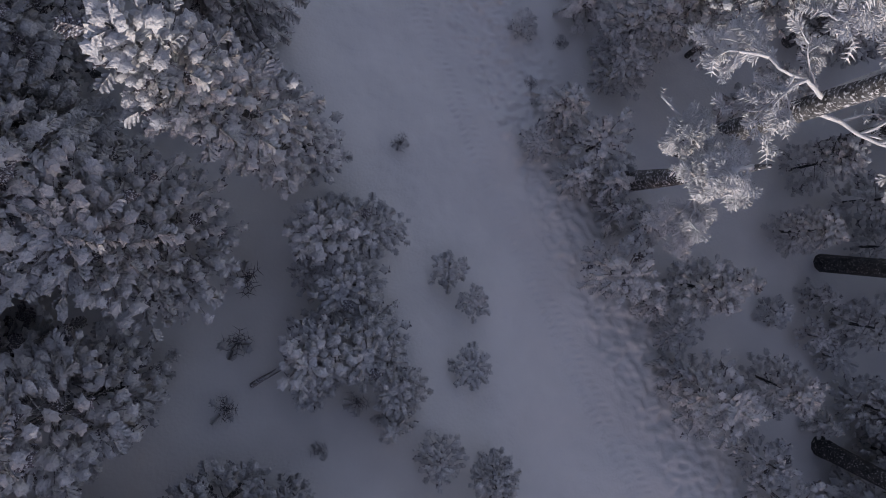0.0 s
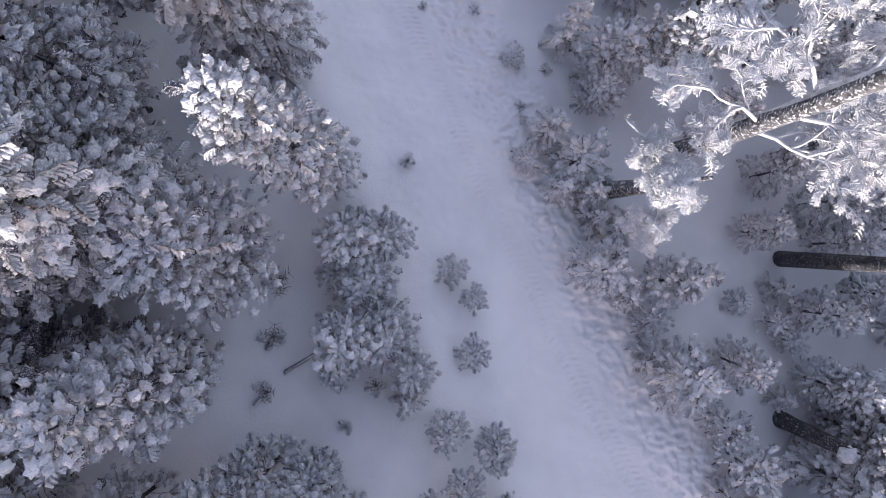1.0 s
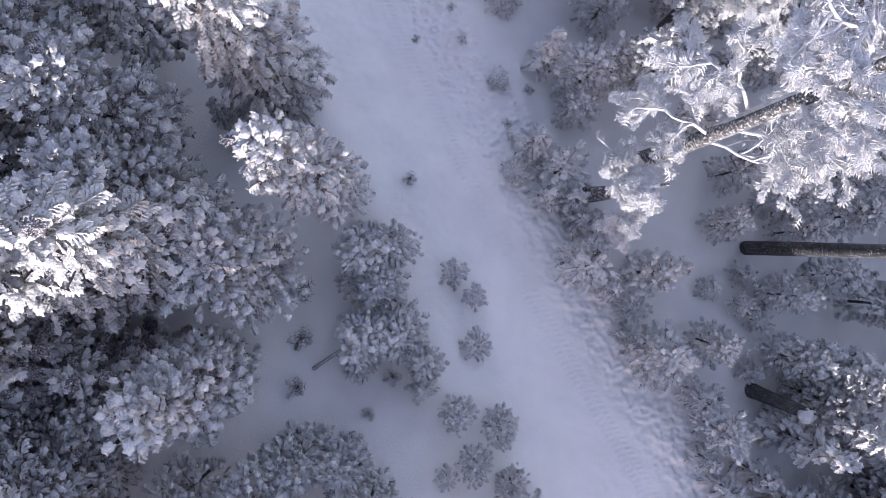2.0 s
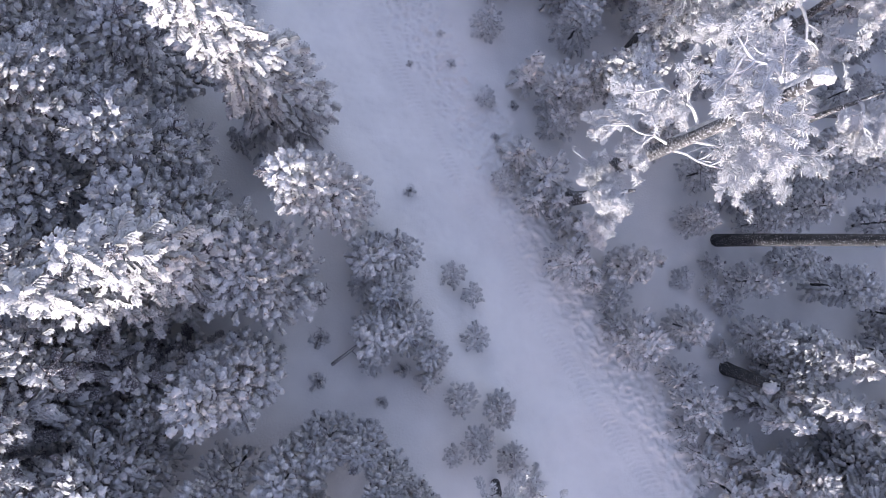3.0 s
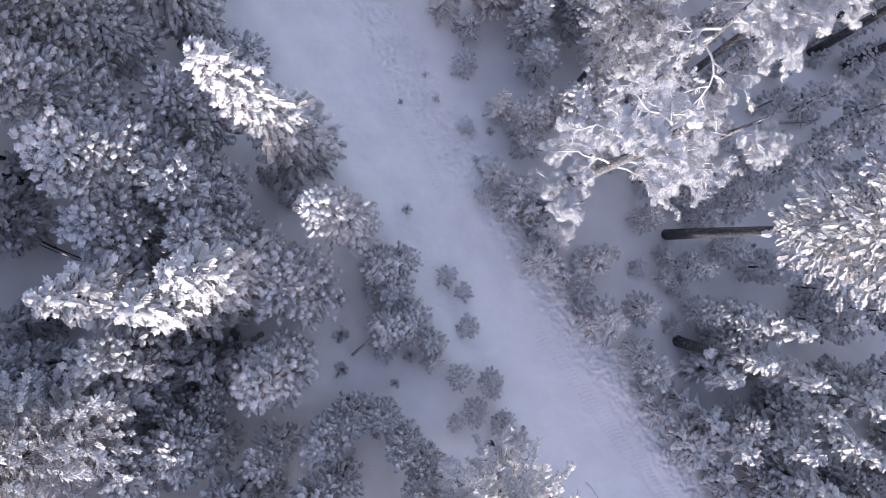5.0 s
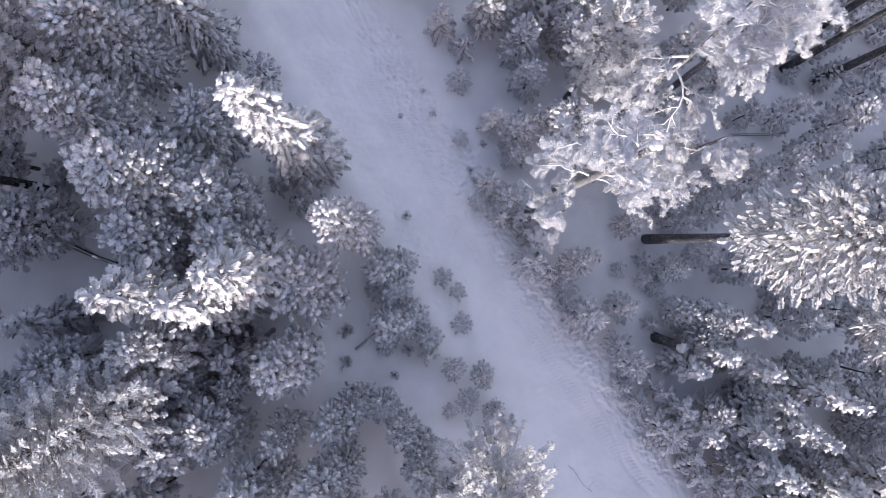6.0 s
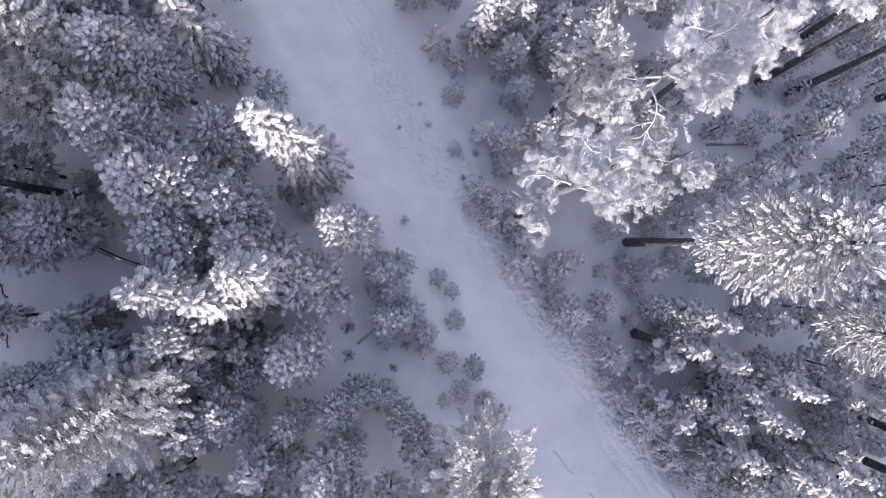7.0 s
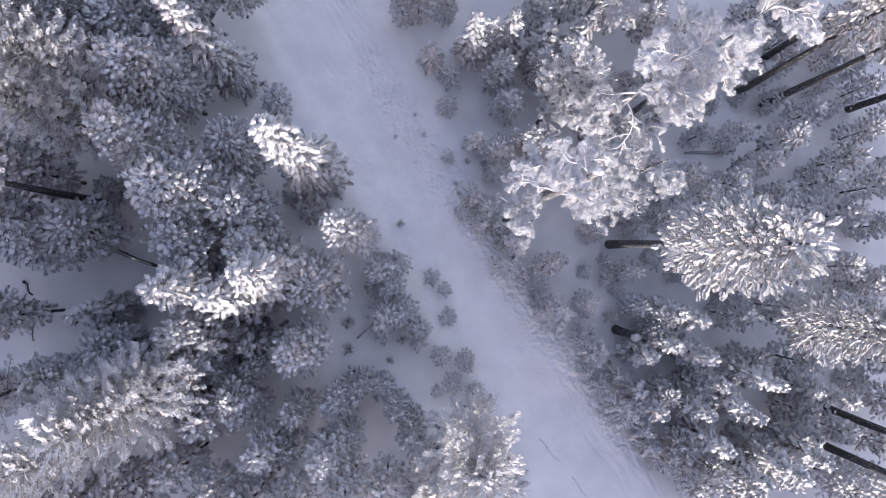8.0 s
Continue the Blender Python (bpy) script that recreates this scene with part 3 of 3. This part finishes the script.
feather(-14.72, 13.20, 10.0, 1.50, snowy=0.93)
feather(-12.48, -3.77, 12.0, 1.55)
feather(-11.20, -3.00, 12.0, 1.95)
feather(-11.50, -2.56, 8.0, 1.63)
feather(-13.41, -2.57, 8.0, 1.37)
feather(-14.55, -4.54, 11.0, 1.44)
feather(0.70, -7.30, 11.0, 2.10, 0.3)
feather(-1.13, -8.62, 8.0, 1.20)
feather(-16.09, -2.09, 10.0, 1.28)
feather(-15.92, 12.34, 12.0, 1.88, snowy=0.93)
pad(-14.30, 6.17, 2.5, 0.80)
pad(-11.33, -6.28, 5.0, 0.90)
pad(-12.18, -6.91, 5.0, 0.80)
pad(-4.86, -8.64, 6.0, 1.20)
pad(-8.70, -8.17, 5.0, 1.20)
pad(-3.34, -8.81, 5.0, 0.90)
pad(-15.30, -6.11, 6.0, 1.40)
pad(-13.23, -6.61, 6.0, 1.10)
pad(-7.19, -6.79, 4.0, 0.82)
pad(4.94, 5.70, 3.2, 1.00)
pad(6.09, 5.99, 3.6, 0.90)
pad(4.69, 4.74, 2.0, 0.80)
pad(7.03, 5.57, 5.5, 1.10, snowy=0.93)
pad(0.99, 14.98, 3.5, 0.90)
pad(5.98, 10.34, 4.0, 1.10)
pad(6.00, 8.44, 3.2, 1.00)
pad(8.27, 10.36, 4.5, 1.00)
pad(3.56, 14.82, 3.5, 0.90)
pad(8.81, 8.68, 4.0, 0.90)
pad(15.45, -12.66, 5.0, 1.00)
pad(12.28, -12.09, 4.2, 0.90)
pad(17.38, -11.81, 4.2, 1.00)
pad(15.92, -7.62, 4.0, 0.90)
pad(11.84, -4.52, 4.0, 1.00)
pad(10.65, -3.91, 3.0, 0.80)
pad(11.22, -5.18, 3.2, 0.80)
pad(12.74, -8.44, 3.6, 1.00)
pad(10.98, -8.43, 3.0, 0.90)
pad(22.67, -10.36, 2.5, 0.80)
pad(18.77, -14.08, 5.0, 1.10)
pad(21.49, -12.68, 4.5, 1.00)
pad(24.26, -4.87, 5.0, 1.10)
pad(22.82, -3.67, 5.0, 1.10)
pad(18.67, -5.30, 4.5, 1.10)
pad(15.84, -5.23, 4.5, 1.00)
pad(16.20, -3.81, 4.0, 1.00)
pad(14.32, -2.56, 3.5, 1.00)
pad(12.65, -1.50, 3.2, 0.80)
pad(10.86, -1.98, 3.0, 0.80)
pad(13.26, -12.90, 5.0, 1.00)
pad(14.85, -11.55, 4.0, 0.90)
pad(18.05, -10.65, 3.8, 0.90)
pad(6.27, -0.91, 2.8, 0.90)
pad(6.21, -3.43, 2.4, 1.05)
pad(8.01, -3.25, 2.4, 0.75)
pad(17.59, 5.26, 3.0, 0.80)
pad(19.49, 4.83, 4.2, 1.00)
pad(22.17, 4.03, 5.0, 1.20, snowy=0.93)
pad(25.09, 5.65, 3.4, 1.10)
pad(20.22, 2.77, 4.4, 1.00)
pad(18.13, 2.03, 4.2, 1.00)
pad(24.12, 1.22, 4.2, 1.10)
pad(15.47, 2.75, 4.0, 0.90)
pad(26.08, 2.36, 4.5, 1.00)
pad(27.34, 0.40, 4.5, 1.10)
pad(11.69, 1.35, 3.4, 0.90)
pad(13.46, 0.43, 3.6, 0.90)
pad(9.30, 0.48, 2.4, 0.70)
pad(11.84, 0.07, 2.8, 0.70)
pad(10.79, 6.08, 3.8, 0.90)
pad(12.20, 6.09, 3.8, 0.90)
pad(10.19, 8.01, 4.0, 1.00)
pad(26.83, -1.95, 4.0, 1.00)
pad(28.83, 3.97, 4.0, 1.00)
pad(19.07, 7.26, 2.4, 0.80)
pad(-2.35, 0.30, 2.8, 1.00)
pad(-1.57, 0.40, 2.3, 0.80)
pad(-2.04, -0.81, 2.2, 0.85)
pad(-2.40, -2.01, 3.0, 0.95)
pad(-1.50, -2.10, 2.4, 0.85)
pad(-0.90, -2.90, 1.9, 0.65)
pad(1.11, -4.92, 1.6, 0.62)
pad(1.32, -6.54, 1.6, 0.55)
pad(-7.45, 2.10, 6.6, 1.60)
pad(-5.35, 0.28, 5.4, 1.75)
pad(-6.05, -2.60, 6.0, 1.3, 0.1)
pad(-9.65, 4.80, 8.8, 1.98, snowy=0.93)
pad(-7.78, 3.92, 7.0, 1.61, snowy=0.93)
pad(-10.36, 10.09, 9.5, 1.91, snowy=0.93)
pad(-10.89, 7.20, 9.5, 1.53, snowy=0.93)
pad(-7.98, 7.15, 6.0, 1.57, snowy=0.93)
pad(-16.11, 6.97, 6.0, 1.22, snowy=0.93)
pad(-15.99, 3.74, 6.0, 1.28, snowy=0.93)
pad(-11.92, 13.31, 7.0, 1.63, snowy=0.93)
pad(-13.61, 13.53, 8.0, 1.58, snowy=0.93)
pad(-9.98, -0.90, 7.0, 1.17)
pad(-13.63, -1.05, 5.0, 1.11)
pad(-15.29, -1.72, 6.0, 0.99)
pad(-9.64, -3.06, 3.5, 0.80)
pad(-8.35, -3.08, 3.5, 0.77)
pad(-8.77, -4.73, 4.6, 0.86)
pad(-6.71, -5.18, 4.6, 0.83)
pad(-7.97, -6.36, 5.2, 1.01)
pad(-4.98, -5.26, 4.2, 1.02)
pad(-4.16, -4.86, 3.0, 0.92)
pad(-3.14, -5.13, 2.6, 0.85)
pad(-2.52, -6.15, 3.4, 0.74)
pad(-5.44, -6.89, 6.0, 1.05)
pad(-4.83, -6.86, 4.0, 0.84)
pad(-1.90, -7.32, 4.4, 0.85)
pad(-1.74, -6.97, 3.2, 0.70)
pad(-2.80, 2.20, 8.3, 1.05, 0.1, lean=(-0.7, 0.15))
pad(-17.45, 5.10, 7.0, 1.33, snowy=0.93)
pad(-17.72, 1.10, 7.0, 1.16)
pad(-17.08, 0.87, 5.0, 0.68)
pad(-17.04, -2.03, 5.0, 0.95)
pad(-16.99, 7.65, 9.0, 1.43, snowy=0.93)
pad(-9.66, 13.79, 5.5, 1.14, snowy=0.93)
pad(-9.64, 15.36, 8.0, 1.65, snowy=0.93)
pad(-7.56, 16.39, 6.0, 1.75, snowy=0.93)
pad(-11.98, 16.08, 8.0, 1.90, snowy=0.93)
pad(22.59, 12.33, 5.0, 1.10, snowy=0.93)
pad(24.97, 9.45, 4.0, 1.00)
pad(27.14, 10.80, 5.0, 1.10, snowy=0.93)
pad(20.38, 10.08, 4.5, 1.00)
pad(17.94, 11.66, 5.0, 1.10, snowy=0.93)
pad(29.97, 8.61, 4.0, 1.00)
pad(8.55, 13.43, 5.0, 1.00, snowy=0.93)
pad(25.64, 12.54, 5.0, 1.10, snowy=0.93)
pad(18.67, -8.11, 4.5, 1.00)
pad(19.39, -11.66, 4.5, 1.00)
pad(23.49, -9.08, 4.5, 1.00)
pad(20.36, -14.46, 5.0, 1.10)
pad(11.48, -12.84, 4.0, 1.00)
pad(26.49, -5.26, 5.0, 1.20)
pad(23.96, -11.45, 5.0, 1.20)
pad(24.66, -0.97, 4.5, 1.10)
pad(22.04, -0.21, 4.0, 1.00)
pad(29.86, 1.15, 4.5, 1.10)
pad(30.16, 6.97, 4.0, 1.00)
pad(28.89, 9.67, 3.5, 1.00)
pad(31.55, 4.74, 4.5, 1.10)
pad(15.30, 6.95, 4.0, 1.00)
pad(14.30, 9.10, 4.5, 1.00)
pad(11.39, 9.01, 4.5, 1.00)
pad(10.00, 10.78, 5.0, 1.00, snowy=0.93)
pad(13.41, 3.76, 3.5, 0.90)
pad(14.21, 1.94, 3.8, 0.90)
pad(9.97, 2.28, 3.0, 0.80)
pad(8.23, 3.77, 3.5, 0.90)
pad(23.70, 7.04, 3.0, 0.90)
pad(21.77, -2.20, 4.5, 1.00)
pad(19.27, -3.40, 4.0, 1.00)
pad(16.99, -0.45, 4.0, 1.00)
pad(16.22, 1.64, 4.0, 0.90)
pad(20.92, 0.98, 4.0, 1.00)
pad(23.04, 8.69, 3.0, 0.90)
pad(25.58, 11.02, 4.0, 1.00)
pad(-14.70, 4.10, 5.2, 1.60)
pad(5.69, 12.34, 4.5, 1.00)
pad(2.00, 15.28, 4.0, 0.90)
pad(10.77, 14.04, 7.0, 1.20, snowy=0.93)
pad(29.74, 11.65, 5.0, 1.20, snowy=0.93)
pad(27.37, 7.48, 3.0, 0.80)
pad(-7.26, -8.47, 6.0, 1.20)
pad(-10.15, -7.61, 5.0, 1.10)
pad(-14.53, -6.14, 5.0, 1.00)
pad(-2.03, -9.70, 4.5, 1.00)
pad(13.50, 13.50, 5.5, 1.20)
pad(15.60, 12.40, 5.0, 1.10)
pad(12.60, 15.60, 6.0, 1.30)
fir(16.80, 14.50, 7.0, 1.20)
pad(14.70, 16.60, 6.0, 1.30)
bush(-6.48, 10.24, 2.2, 0.96)
bush(-5.53, 3.76, 2.0, 0.84)
bush(-6.45, 4.81, 1.6, 0.60)
bush(2.97, 3.46, 2.6, 0.90)
bush(3.81, 2.60, 2.0, 0.96)
bush(3.28, 1.78, 1.6, 0.78)
bush(4.17, 1.63, 1.8, 0.84)
bush(2.42, 2.70, 0.8, 0.48)
bush(3.18, 10.73, 2.0, 0.84)
bush(4.31, -0.58, 2.0, 0.96)
bush(4.99, -1.30, 1.6, 0.72)
bush(7.17, -0.76, 2.4, 0.72)
bush(5.70, -2.03, 1.2, 0.60)
bush(5.62, -2.90, 1.4, 0.60)
bush(7.56, -4.98, 1.8, 0.72)
bush(7.80, -5.79, 2.4, 0.84)
bush(7.34, -6.66, 1.6, 0.60)
bush(7.84, -7.56, 1.8, 0.84)
bush(8.77, -7.13, 2.2, 0.72)
bush(8.55, -8.81, 2.4, 1.08)
bush(9.47, -9.94, 2.4, 0.96)
bush(9.76, -10.85, 2.2, 0.96)
bush(10.35, -11.71, 2.4, 0.84)
bush(9.49, -7.95, 3.0, 1.08)
bush(11.39, -10.99, 3.0, 0.96)
bush(8.60, -1.61, 0.9, 0.42)
bush(9.90, -1.26, 1.4, 0.60)
bush(9.66, -2.26, 1.0, 0.48)
bush(10.19, -2.82, 1.0, 0.48)
bush(9.50, -4.36, 1.3, 0.54)
bush(5.00, 0.65, 2.2, 0.90)
bush(4.37, 0.94, 1.6, 0.72)
bush(21.67, 7.42, 1.6, 0.72)
bush(21.73, 8.47, 1.4, 0.60)
bush(28.10, 5.96, 1.6, 0.72)
bush(24.91, 2.11, 1.4, 0.60)
bush(-1.03, -3.69, 1.5, 0.60)
bush(-1.44, -1.48, 1.6, 0.60)
bush(0.16, -0.48, 1.0, 0.46)
bush(0.72, -1.23, 0.8, 0.40)
bush(0.67, -2.69, 1.0, 0.48)
bush(-0.03, -4.50, 1.2, 0.60)
bush(0.32, -5.90, 1.2, 0.60)
bush(1.82, -7.32, 1.6, 0.66)
bush(-2.92, -0.52, 1.2, 0.48)
bush(-2.78, -2.91, 1.3, 0.48)
bush(-0.51, -6.15, 0.8, 0.36)
bush(-2.64, 0.86, 1.6, 0.60)
bush(2.17, 6.05, 0.6, 0.42)
bush(2.58, 9.02, 1.3, 0.72)
bush(2.53, -10.99, 2.0, 0.96)
tiny(-4.41, -2.01, 0.6, 0.45)
tiny(-5.04, 0.89, 0.3, 0.30)
tiny(-2.63, -4.29, 0.4, 0.30)
tiny(-4.54, -3.35, 0.5, 0.40)
tiny(-1.89, -3.37, 0.5, 0.35)
tiny(-1.06, 2.65, 0.4, 0.30)
tiny(0.75, 8.79, 0.3, 0.22)
tiny(1.03, 7.53, 0.4, 0.25)
tiny(3.21, 5.64, 0.5, 0.28)
tiny(-4.34, -0.64, 0.7, 0.50)
tiny(-0.56, 7.65, 0.2, 0.20)
tiny(2.34, 4.39, 0.4, 0.25)

# dead wood
snag(9.73, -5.09, 2.7, 0.22, (0.2, -0.1))
fallen(((-4.11, -2.98), (-3.05, -2.21)), 0.06, "leaning_pole", "thin snow-dusted dead pole leaning on a young pine", "dead branch", (0.0, 0.9), TWIG, 1)
fallen(((17.04, 4.40), (20.58, 4.16)), 0.09, label="fallen log frosted pale with rime on the snow", mat=TWIG)
fallen(((-16.12, 4.07), (-12.68, 2.11)), 0.11)
fallen(((-19.2, -2.13), (-18.0, -3.35)), 0.20, label="thick dark fallen log with snow along its top")
fallen(((-16.85, 7.78), (-16.74, 9.27)), 0.05, "fallen_branch", "crooked dark fallen branch on the snow", "branch", stubs=5)
fallen(((-18.7, 2.45), (-18.33, 1.81)), 0.07, "fallen_branch", "short dark fallen branch on the snow", "branch", stubs=2)
fallen(((-19.07, 0.71), (-18.29, 0.74)), 0.07, "fallen_branch", "short dark fallen branch on the snow", "branch", stubs=3)
fallen(((-18.30, 0.83), (-18.29, -0.31)), 0.05, "fallen_branch", "thin frosted fallen branch on the snow", "branch", stubs=3, mat=TWIG)
# two thin twig shapes, added where the trail has lines of little dark dents
fallen(((4.21, -9.66), (5.01, -10.87)), 0.016, "dent_mark", "twig-shaped stand-in for a line of dark dents on the trail", "twig", stubs=4, mat=TWIG)
fallen(((5.54, -11.86), (6.08, -12.83)), 0.016, "dent_mark", "twig-shaped stand-in for a line of dark dents on the trail", "twig", stubs=4, mat=TWIG)


pad(-9.82, 2.84, 7.0, 1.60)
fir(-11.93, -1.78, 5.5, 1.40, snowy=0.60)
fir(-10.90, -3.00, 5.0, 1.30, snowy=0.60)
pad(-8.97, -4.18, 5.0, 1.10, snowy=0.90)
fir(-11.66, -3.76, 5.5, 1.40, snowy=0.70)
pad(-10.17, -4.54, 5.0, 1.20, snowy=0.90)
# unseen spruces added uphill, out of view, keep the low sun off the snow
def uphill(bx):
    """Share of a full-grown spruce each sun-blocking tree reaches, tuned to where sun falls."""
    for edge, share in ((-14, 0.85), (-10.2, 0.42), (-8.3, 0.68), (-3, 0.62), (5, 0.38), (7, 0.32), (13, 0.27)):
        if bx < edge:
            return share
    return 0.36


for k in range(112):
    bx, by = -46 + 1.65 * (k // 2) + rng.uniform(-.4, .4), (-30 if k % 2 else -35) + rng.uniform(-1.5, 1.5)
    plant("sunblock_spruce", FAR_TREES[k % 3], bx, by, (0.9, 0.9, rng.uniform(0.88, 1.08) * uphill(bx)), k * 1.3, "unseen spruce added uphill to hold back the low sun", "tree", "spruces uphill")
for k in range(13):
    plant("sunblock_spruce", FAR_TREES[k % 3], -40 + 2.0 * k, -24 + rng.uniform(-1, 1), (1.0, 1.0, rng.uniform(0.75, 0.9)), k * 1.7, "unseen spruce added uphill to hold back the low sun", "tree", "spruces uphill")

# unseen spruces added on all other sides close the place and cut skylight
k = 0
while k < 135:
    bx, by = rng.uniform(-50, 62), rng.uniform(-22, 52)
    across = trail_frame(bx, by)[1]
    if -28 < bx < 38 and by < 19 + 0.12 * bx or abs(across) < 5:
        continue
    k += 1
    plant("added_spruce", FAR_TREES[k % 3], bx, by, (1.0, 1.0, rng.uniform(0.9, 1.35) + (0.35 if by > 14 else 0.0)), k * 1.3, "unseen tall spruce added around the view to dim the skylight", "tree", "spruces around")
